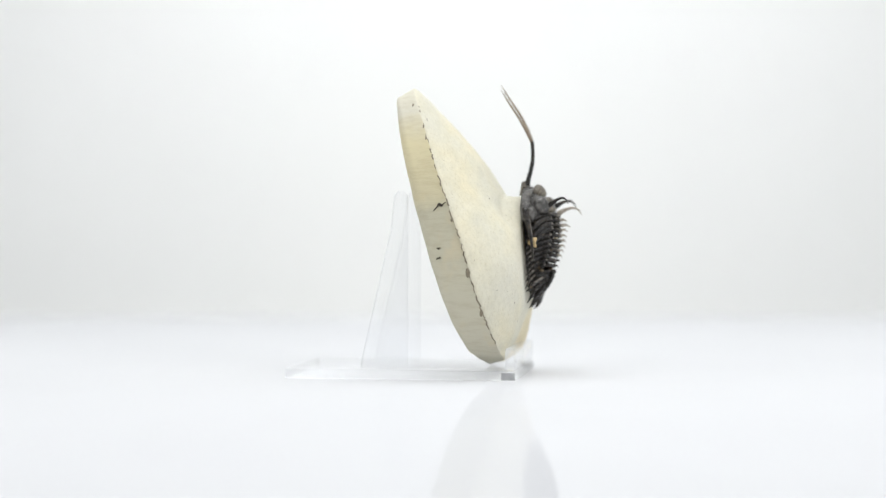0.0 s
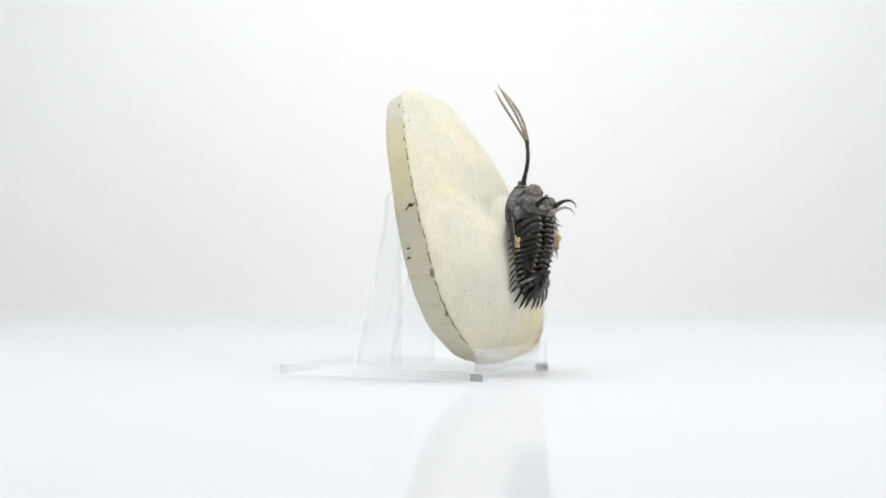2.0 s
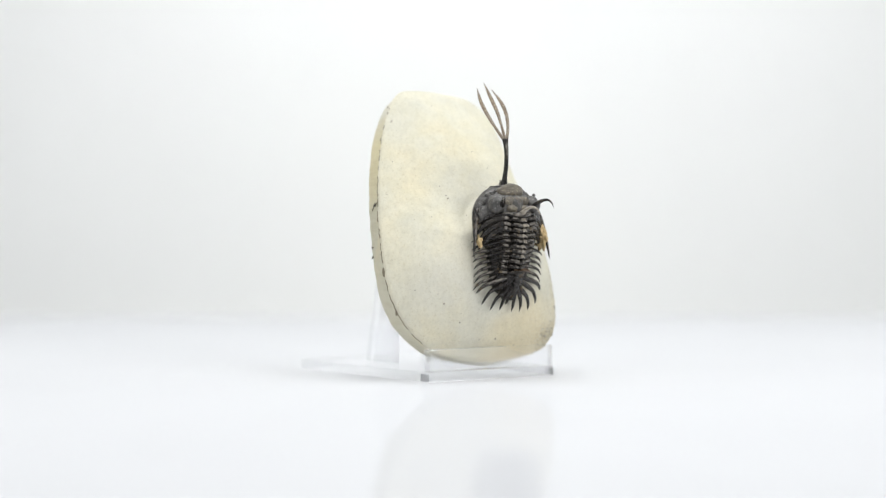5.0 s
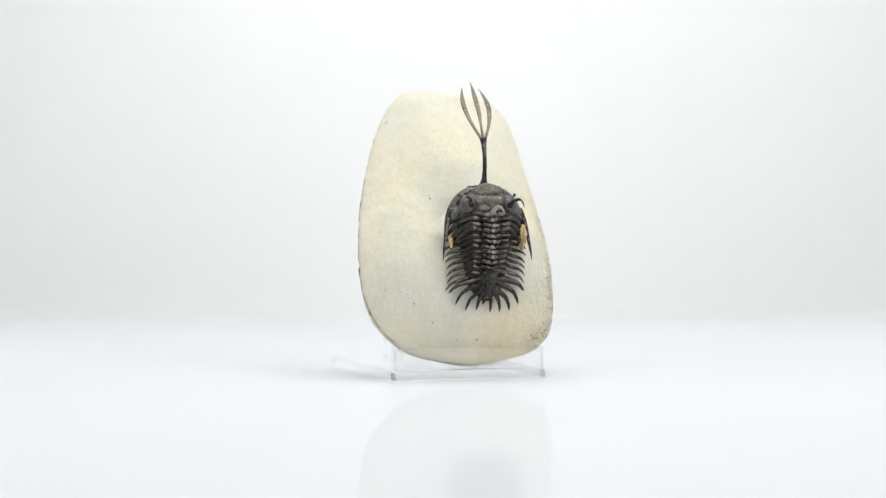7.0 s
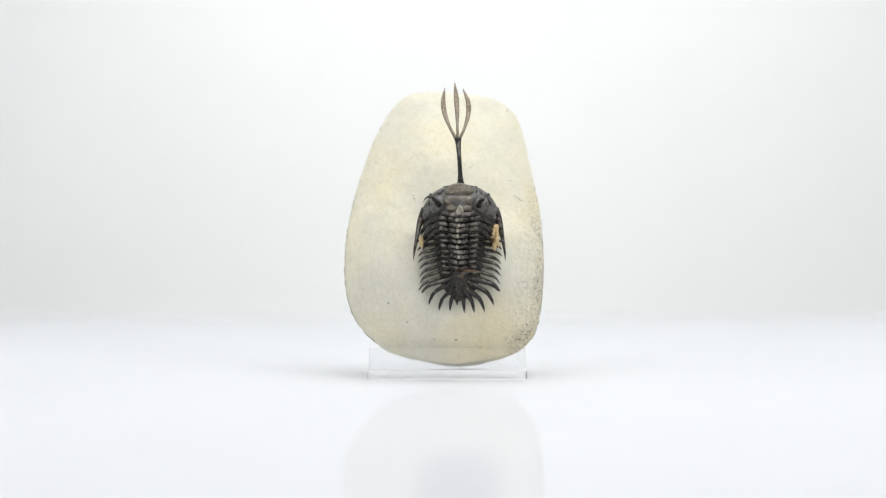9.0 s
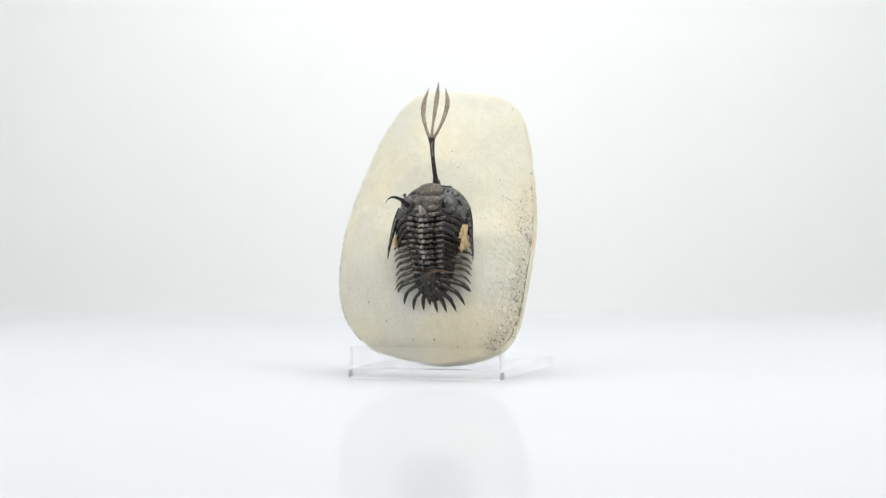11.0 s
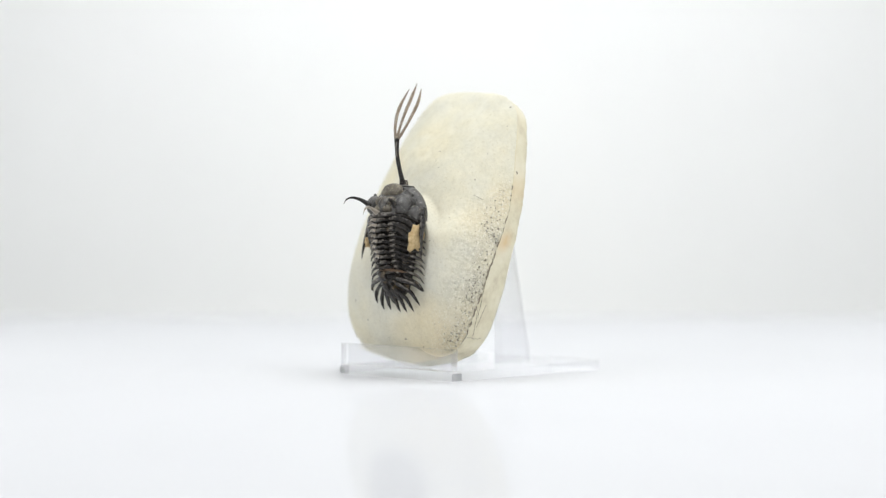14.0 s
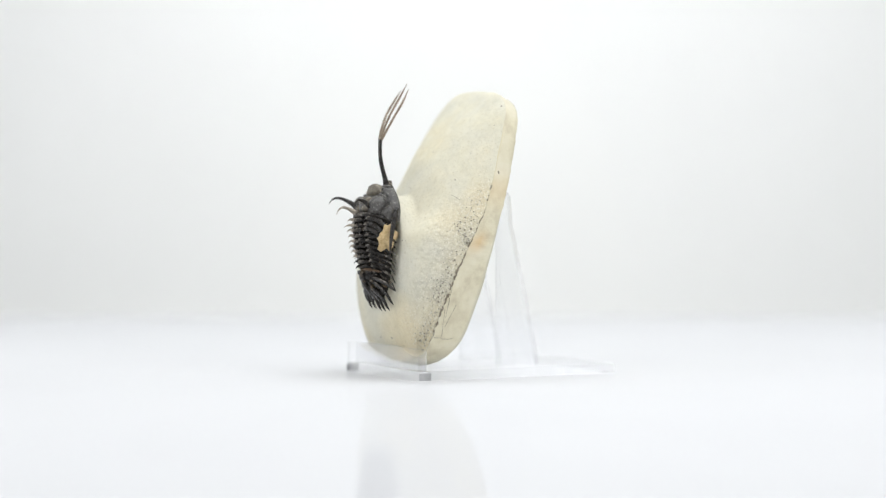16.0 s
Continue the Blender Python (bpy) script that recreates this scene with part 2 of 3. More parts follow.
def box(x0, x1, y0, y1, z0, z1, bevel=0.35, segs=2):
    bm = bmesh.new()
    bmesh.ops.create_cube(bm, size=1)
    for v in bm.verts:
        v.co = Vector(((x0 + x1) / 2 + v.co.x * (x1 - x0), (y0 + y1) / 2 + v.co.y * (y1 - y0), (z0 + z1) / 2 + v.co.z * (z1 - z0))) * MM
    if bevel:
        bmesh.ops.bevel(bm, geom=bm.edges[:], offset=bevel * MM, segments=segs, affect="EDGES", profile=0.5)
    return bm


def spline(points, n):
    """n + 1 points on a Catmull-Rom curve through the given ones (tuples of any length)."""
    p = np.array(points, float)
    p = np.vstack([2 * p[0] - p[1], p, 2 * p[-1] - p[-2]])
    out = []
    for i in range(n + 1):
        s = i / n * (len(p) - 3)
        k = min(int(s), len(p) - 4)
        f = s - k
        a, b, c, d = p[k:k + 4]
        out.append(0.5 * (2 * b + (c - a) * f + (2 * a - 5 * b + 4 * c - d) * f * f + (3 * b - a - 3 * c + d) * f ** 3))
    return np.array(out)


def sweep(bm, rows, n=16, sides=8, side_hint=(0, 1, 0), wobble=0.0, seed=0):
    """A rounded rod along rows of (x, y, z, half width along side_hint, half thickness), tapering as the rows say."""
    c = spline(rows, n)
    rng = random.Random(seed)
    crest_glint = bm.verts.layers.float.get("crest_glint") or bm.verts.layers.float.new("crest_glint")
    rings = []
    for i in range(n + 1):
        q = Vector(c[i][:3])
        d = Vector(c[min(i + 1, n)][:3]) - Vector(c[max(i - 1, 0)][:3])
        d.normalize()
        a = Vector(side_hint) - d * Vector(side_hint).dot(d)
        if a.length < 1e-4:
            a = Vector((1, 0, 0.01)) - d * d.x
        a.normalize()
        b = d.cross(a)
        wa, wb = max(c[i][3], 0.02), max(c[i][4], 0.02)
        k = 1 + wobble * (rng.random() - 0.5)
        ring = []
        for j in range(sides):
            out = a * (wa * k * math.cos(2 * math.pi * j / sides)) + b * (wb * k * math.sin(2 * math.pi * j / sides))
            v = bm.verts.new((q + out) * MM)
            # side facing up and outwards, where the highlight is painted
            v[crest_glint] = 0.75 if out.normalized().dot(Vector((0, 0.45, 0.89))) > 0.8 else 0.0
            ring.append(v)
        rings.append(ring)
    for r0, r1 in zip(rings, rings[1:]):
        for j in range(sides):
            bm.faces.new((r0[j], r0[(j + 1) % sides], r1[(j + 1) % sides], r1[j]))
    bm.faces.new(rings[0][::-1])
    bm.faces.new(rings[-1])
    return bm


def lump(centre, size, seed, rough=0.25, cuts=2):
    """An uneven pebble-like lump."""
    bm = bmesh.new()
    bmesh.ops.create_icosphere(bm, subdivisions=cuts, radius=1)
    for v in bm.verts:
        k = 1 + rough * noise.noise(v.co * 1.7 + Vector((seed, 3.1 * seed, 0)))
        v.co = Vector((centre[0] + v.co.x * size[0] * k, centre[1] + v.co.y * size[1] * k, centre[2] + v.co.z * size[2] * k)) * MM
    return bm


# ---------------------------------------------------------------- setting
def setting():
    floor = tagged(new("floor", mesh_of(box(-900, 900, -1150, 400, -12, 0, 1.5), "floor", M_FLOOR, False)), "glossy white acrylic sheet under the display stand", "floor", kind="structure")
    for name, b, label in (
            ("wall_back", (-900, 900, 760, 772, -120, 900), "plain white fabric backdrop behind the sheet"),
            ("wall_left", (-912, -900, -300, 772, -120, 900), "plain white side wall of the light tent"),
            ("wall_right", (900, 912, -300, 772, -120, 900), "plain white side wall of the light tent"),
            ("ceiling", (-912, 912, -300, 772, 900, 912), "plain white roof of the light tent"),
            ("ground", (-912, 912, -1162, 772, -132, -120), "white bottom of the light tent"),
            # unseen grey surround on the camera's side, added to shape reflections and fill
            ("wall_left_room", (-912, -900, -1162, -300, -120, 900), "unseen pale grey wall, added to shape reflections"),
            ("wall_right_room", (900, 912, -1162, -300, -120, 900), "unseen pale grey wall, added to shape reflections"),
            ("wall_front_room", (-900, 900, -1162, -1150, -120, 900), "unseen pale grey wall, added to shape reflections"),
            ("ceiling_room", (-912, 912, -1162, -300, 900, 912), "unseen pale grey ceiling, added to shape reflections")):
        tagged(new(name, mesh_of(box(*b, 0), name, M_ROOM if "room" in name else M_WALL, False)), label, "wall" if "wall" in name else name.split("_")[0], kind="structure")
    return floor


# ---------------------------------------------------------------- easel
def easel():
    top = tagged(new("display_easel"), "clear acrylic display easel with low front lip and back fins", "display stand")
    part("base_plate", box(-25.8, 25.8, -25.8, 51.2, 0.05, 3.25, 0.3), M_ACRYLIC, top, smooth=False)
    part("front_lip", box(-25.6, 25.6, -25.5, -22.3, 3.3, 10.5, 0.3), M_ACRYLIC, top, smooth=False)
    # thin grey strips added where the plate's corners refract dark
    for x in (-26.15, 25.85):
        part("corner_pad", box(x, x + 0.3, -25.5, -21.0, 0.3, 2.7, 0.1, 1), M_REFRACT, top, "grey strip standing for the dark refraction in the plate's corner", smooth=False)
    for x in (-13.8, 10.8):
        fin = bmesh.new()
        prof = [(12.3, 3.3), (28.2, 3.3), (27.2, 8), (17.7, 50), (16.7, 60.5), (15.3, 62), (13.3, 62), (12.3, 60.5)]
        a = [fin.verts.new((x * MM, y * MM, z * MM)) for y, z in prof]
        b = [fin.verts.new(((x + 3) * MM, y * MM, z * MM)) for y, z in prof]
        fin.faces.new(a)
        fin.faces.new(b[::-1])
        for i in range(len(prof)):
            j = (i + 1) % len(prof)
            fin.faces.new((a[i], b[i], b[j], a[j]))
        bmesh.ops.bevel(fin, geom=fin.edges[:], offset=0.00025, segments=2, affect="EDGES")
        part("support_fin", fin, M_FIN, top, smooth=False)
    for ob in top.children:
        ob.visible_shadow = False
    return top


# ---------------------------------------------------------------- limestone slab
YAW, LEAN = radians(1.2), radians(18)
E_U = Vector((math.cos(YAW), math.sin(YAW), 0))
N_F = Vector((math.cos(LEAN) * math.sin(YAW), -math.cos(LEAN) * math.cos(YAW), math.sin(LEAN)))
E_V = Vector((-math.sin(LEAN) * math.sin(YAW), math.sin(LEAN) * math.cos(YAW), math.cos(LEAN)))
ORIGIN = Vector((0, 0.2, 46.0))
# half widths of the slab to both sides at heights above the floor
PROFILE = ((94.6, -7, 3), (94.0, -13, 8.5), (92.2, -16.4, 15.6), (87.6, -20.4, 21.7), (79.3, -25, 24.9), (71.6, -28, 26.5), (62, -31, 28.6), (50.4, -33.7, 30.5),
           (39, -35, 31.3), (27.3, -34.7, 31), (19.6, -32.6, 30.2), (13.9, -29.4, 29), (9.4, -24.7, 26.8), (5.8, -19.5, 22), (3.9, -10, 13.5))
BOSS_Y = -27.0                                   # depth of the fossil's underside
BOSS_LOW, BOSS_TILT = -28.67, 0.0543             # the boss's top leans back: y = low + tilt * z
BOSS_U, BOSS_V, BOSS_A, BOSS_B = 3.6, -12.0, 13.5, 17.0


def outline_table():
    ring = [(r, z) for z, l, r in PROFILE[::-1]] + [(-2, 94.8)] + [(l, z) for z, l, r in PROFILE] + [(0, 3.2)]
    dense = spline(ring[-3:] + ring + ring[:3], 900)
    x, v = dense[:, 0], (dense[:, 1] - 46.0) / math.cos(LEAN)
    th, r = np.arctan2(v, x), np.hypot(x, v)
    order = np.argsort(th)
    th, r = th[order], r[order]
    grid = np.linspace(-math.pi, math.pi, 721)
    rad = np.interp(grid, th, r, period=2 * math.pi)
    ker = np.hanning(19) / np.hanning(19).sum()
    return grid, np.convolve(np.r_[rad[-10:-1], rad, rad[1:10]], ker, "valid")


OUT_TH, OUT_R = outline_table()


def outline(th):
    return float(np.interp(th, OUT_TH, OUT_R))


@functools.lru_cache(maxsize=None)
def outline_uv(th):
    """The slab's outline seen from the boss, in the direction th."""
    lo, hi = 0.0, 90.0
    for _ in range(30):
        mid = 0.5 * (lo + hi)
        u, v = BOSS_U + mid * math.cos(th), BOSS_V + mid * math.sin(th)
        if math.hypot(u, v) < outline(math.atan2(v, u)):
            lo = mid
        else:
            hi = mid
    return lo


def slab_point(u, v, h):
    return ORIGIN + E_U * u + E_V * v + N_F * h


def boss_height(u, v):
    p = slab_point(u, v, 0)
    return (BOSS_LOW + BOSS_TILT * p.z - p.y) / (N_F.y - BOSS_TILT * N_F.z)


def smooth01(x):
    x = min(1.0, max(0.0, x))
    return x * x * (3 - 2 * x)


def rim_height(th):
    c = math.cos(th)
    return 5.4 + 4.9 * max(0.0, -c) ** 0.9 + max(0.0, c) * (4.4 - 5.0 * math.sin(th)) + 0.25 * math.sin(3 * th + 1) + 0.2 * math.sin(7 * th)


def front_point(th, s):
    """s from 0 at the boss's centre over 1 at its edge to 2 at the slab's rim."""
    rb = BOSS_A * BOSS_B / math.hypot(BOSS_B * math.cos(th), BOSS_A * math.sin(th))
    ro = outline_uv(th)
    if s <= 1:
        u, v = BOSS_U + rb * s * math.cos(th), BOSS_V + rb * s * math.sin(th)
        return slab_point(u, v, boss_height(u, v))
    f = s - 1
    r = rb + (ro - rb) * f
    u, v = BOSS_U + r * math.cos(th), BOSS_V + r * math.sin(th)
    ub, vb = BOSS_U + rb * math.cos(th), BOSS_V + rb * math.sin(th)
    up = smooth01((math.sin(th) - 0.3) / 0.55)
    step = 5.7 * up
    hb = boss_height(ub, vb)
    bow = (0.12 - 0.08 * smooth01((-math.sin(th) - 0.3) / 0.6) + 0.24 * max(0.0, -math.cos(th)) * smooth01(0.6 - math.sin(th))) * math.sin(math.pi * f)
    rim = rim_height(th)
    h = rim + (hb - step - rim) * (1 - f + bow * (1 - 0.3 * f)) + step * (1 - smooth01(f / 0.075))
    h -= 0.5 * max(0.0, f - 0.96) / 0.04
    return slab_point(u, v, h)


def draw_in(th):
    """How far the sawn side slants inwards to the back."""
    c = math.cos(th)
    return 2.4 * max(0.0, -c) + 2.4 * max(0.0, c) * smooth01(0.5 - math.sin(th))


def stone(parent):
    bm = bmesh.new()
    pit = bm.verts.layers.float.new("pitted")
    wrk = bm.verts.layers.float.new("worked")
    wth = bm.verts.layers.float.new("cream_flank")
    stn = bm.verts.layers.float.new("stain")
    N, KB, KF = 300, 8, 46
    rings = []
    for i in range(1, KB + KF + 1):
        s = i / KB if i <= KB else 1 + ((i - KB) / KF) ** 1.35
        ring = []
        for j in range(N):
            th = 2 * math.pi * j / N
            p = front_point(th, s)
            w = noise.fractal(p * 0.07, 1.0, 2.0, 4) * 0.35 + noise.fractal(p * 0.5, 1.0, 2.0, 3) * 0.10
            zone = (0.66 * smooth01((s - 1.14) / 0.5) + 0.45 * smooth01((s - 1.6) / 0.3)) * smooth01((math.cos(th + 0.12) - 0.36) / 0.3)
            zone *= 0.85 + 0.35 * noise.noise(p * 0.12)
            w *= 0.25 + 0.75 * smooth01((s - 1.0) / 0.5)
            w += zone * noise.fractal(p * 0.9, 0.8, 2.0, 4) * 0.6
            v = bm.verts.new((p + N_F * w) * MM)
            v[pit] = min(1.0, max(0.0, zone))
            low_left = smooth01(-math.cos(th) + 0.2) * smooth01(0.5 - math.sin(th)) * smooth01((2.0 - s) / 0.6)
            v[wrk] = min(1.0, math.exp(-((s - 1.0) / 0.22) ** 2) * (1 - 0.6 * smooth01(math.sin(th))) + 0.6 * low_left * (1 + noise.noise(p * 0.06)))
            ring.append(v)
        rings.append(ring)
    face_rows = len(rings) - 1
    # sawn side band, slightly drawn in towards the back, then the back with a shallow swell
    for k in range(1, 6):
        ring = []
        for j in range(N):
            th = 2 * math.pi * j / N
            r = outline_uv(th) - k / 5 * (draw_in(th) + 0.3 * (1 + math.sin(th * 5)))
            u, v = BOSS_U + r * math.cos(th), BOSS_V + r * math.sin(th)
            p = slab_point(u, v, rim_height(th) * (1 - k / 5) - 0.5 * (1 - k / 5))
            p -= N_F * (k / 5 * 1.7 * max(0.0, math.cos(th)) * smooth01((math.sin(th) - 0.5) / 0.35))
            if k == 1:
                p = slab_point(u * 1.006, v * 1.006, rim_height(th) - 0.9)
            p += noise.noise_vector(p * 0.35) * 0.22
            rough = smooth01((math.cos(th) - 0.1) / 0.3)
            p += noise.noise_vector(p * 0.9) * 0.3 * rough
            vert = bm.verts.new(p * MM)
            vert[wth] = rough
            vert[stn] = rough * (0.9 * math.exp(-((p.z - 45.0) / 3.0) ** 2 - ((k - 2) / 1.3) ** 2) + 0.35 * math.exp(-((p.z - 62.0) / 5.0) ** 2))
            ring.append(vert)
        rings.append(ring)
    for k in range(1, 9):
        f = 1 - k / 8.5
        ring = []
        for j in range(N):
            th = 2 * math.pi * j / N
            r = outline_uv(th) * f
            p = slab_point(BOSS_U + r * math.cos(th), BOSS_V + r * math.sin(th), -5.2 * (1 - f ** 4))
            p += N_F * noise.noise(p * 0.12) * 0.3
            ring.append(bm.verts.new(p * MM))
        rings.append(ring)
    for i, (r0, r1) in enumerate(zip(rings, rings[1:])):
        for j in range(N):
            f = bm.faces.new((r0[j], r0[(j + 1) % N], r1[(j + 1) % N], r1[j]))
            f.material_index = 0 if i < face_rows else 1
    bm.faces.new(rings[0])
    f = bm.faces.new(rings[-1][::-1])
    f.material_index = 1
    low = min(v.co.z for v in bm.verts)
    for v in bm.verts:
        v.co.z += 0.0033 - low
    return part("limestone_slab", bm, [M_FACE, M_CUT], parent, "cream limestone slab with a raised boss and sawn edge")


def side_place(x_sign, z, f, out=0.06):
    """A place on the sawn side band: height z above the floor, f from 0 at the front rim to 1 at the back."""
    best = None
    for j in range(720):
        th = 2 * math.pi * j / 720
        r = outline_uv(th) - max(0.0, f) * draw_in(th)
        u, v = BOSS_U + r * math.cos(th), BOSS_V + r * math.sin(th)
        if u * x_sign < 0:
            continue
        p = slab_point(u, v, (rim_height(th) - 0.7) * (1 - f))
        if best is None or abs(p.z - z) < best[0]:
            best = (abs(p.z - z), p, E_U * math.cos(math.atan2(v, u)) + E_V * math.sin(math.atan2(v, u)))
    return best[1] + best[2] * out, best[2]


def stone_marks(stone_ob):
    """Fissures and chips on the sawn edge."""
    rng = random.Random(4)
    for z0, f0, z1, f1, w in ((58.3, 0.02, 55.6, 0.56, 0.27), (43.4, 0.72, 42.9, 0.86, 0.15), (40.3, 0.8, 39.4, 0.98, 0.17)):
        bm = bmesh.new()
        rows = []
        for k in range(7):
            t = k / 6
            p, n = side_place(-1, z0 + (z1 - z0) * t + rng.uniform(-0.35, 0.35), f0 + (f1 - f0) * t)
            rows.append((*p, w * (0.35 + 1.3 * rng.random()) * (0.3 + math.sin(math.pi * (0.1 + 0.75 * t))), 0.12))
        sweep(bm, rows, 24, 6, (0, 0, 1), 0.5, int(z0))
        part("fissure", bm, M_DARK, stone_ob, "dark jagged crack")
    for z0, f0, z1, f1, w in ((14.5, 0.05, 13.6, 0.7, 0.09), (64.0, 0.1, 66.0, 0.4, 0.1), (31.0, 0.02, 20.5, 0.22, 0.07), (25.0, 0.42, 18.0, 0.30, 0.06), (23.5, 0.08, 15.0, 0.30, 0.08), (68.5, 0.2, 67.6, 0.34, 0.3)):
        bm = bmesh.new()
        rows = [(*side_place(1, z0 + (z1 - z0) * k / 6 + rng.uniform(-0.3, 0.3), f0 + (f1 - f0) * k / 6, 0.0)[0], w * rng.uniform(0.4, 1.3), 0.06) for k in range(7)]
        sweep(bm, rows, 18, 6, (0, 1, 0), 0.5, int(z0))
        part("fissure", bm, M_CHIP, stone_ob, "thin brown crack")
    bm = bmesh.new()
    rows = [(*(front_point(radians(33 + 2.6 * k), 1.97 - 0.06 * k) + N_F * 0.05 + Vector((0, 0, rng.uniform(-0.3, 0.3)))), 0.07 * rng.uniform(0.4, 1.3), 0.07) for k in range(8)]
    sweep(bm, rows, 24, 6, (0, 0, 1), 0.5, 7)
    part("hairline", bm, M_CHIP, stone_ob, "faint hairline crack")
    for z, s in ((35.3, 1.5), (22.2, 1.15), (78.9, 0.75), (90.0, 0.85), (52.5, 0.75)):
        p, n = side_place(-1, z, 0.03 if z < 85 else 0.2)
        bm = lump(p - n * 0.12, (0.16 * s + 0.1, 0.42 * s, s), z, 0.6)
        part("chip", bm, M_CHIP, stone_ob, "grey-brown chipped spot")
    # the dark seam along the rim, broken into short lengths
    for side, z, end, gap in ((-1, 12.0, 88.0, 2.2), (1, 13.0, 64.0, 1.6)):
        while z < end:
            ln = rng.uniform(1.0, 4.0)
            rows = []
            for k in range(5):
                p, n = side_place(side, z + ln * k / 4, -0.02 + rng.uniform(-0.03, 0.03), -0.02)
                rows.append((*p, rng.uniform(0.1, 0.3) if side < 0 else rng.uniform(0.08, 0.42), 0.1))
            bm = bmesh.new()
            sweep(bm, rows, 10, 6, (0, 1, 0), 0.4, int(z))
            part("seam", bm, M_CHIP, stone_ob, "brown broken line along the rim")
            z += ln + rng.uniform(0.2, gap)


# ---------------------------------------------------------------- trilobite, in its own space: x across, y to the head, z outwards
T_FRAME = Matrix.Translation(Vector((4.2, BOSS_Y - 0.45, 43.5)) * MM) @ pose(0, 0, 0, 90, 0, -1.0)


def back_line(y):
    """Height of the axis above the stone along the body."""
    return float(np.interp(y, (-20, -16, -9, 0, 6, 12, 18, 21), (1.2, 3.2, 6.6, 9.3, 9.8, 9.0, 6.0, 3.0)))


def half_width(y):
    return float(np.interp(y, (-17, -13, -9, -2, 6, 12, 17, 20.5), (2, 5, 7.2, 8.6, 9.6, 10.8, 9.5, 5)))


def body_core(parent):
    bm = bmesh.new()
    rings = []
    for i in range(31):
        y = -17.5 + 37.5 * i / 30
        w, h = half_width(y) * 0.93, back_line(y) - 1.5
        ring = []
        for j in range(17):
            a = math.pi * j / 16
            x = -w * math.cos(a)
            z = h * math.sin(a) ** 0.85
            ring.append(bm.verts.new(Vector((x, y, z - 0.6)) * MM))
        rings.append(ring)
    for a, b in zip(rings, rings[1:]):
        for j in range(16):
            bm.faces.new((a[j], a[j + 1], b[j + 1], b[j]))
    bm.faces.new(rings[0])
    bm.faces.new(rings[-1][::-1])
    for a, b in zip(rings, rings[1:]):
        bm.faces.new((a[0], b[0], b[16], a[16]))
    ob = part("trilobite", bm, M_SHELL, parent, "black-brown spiny fossil trilobite with a long trident")
    ob.matrix_local = T_FRAME
    return ob


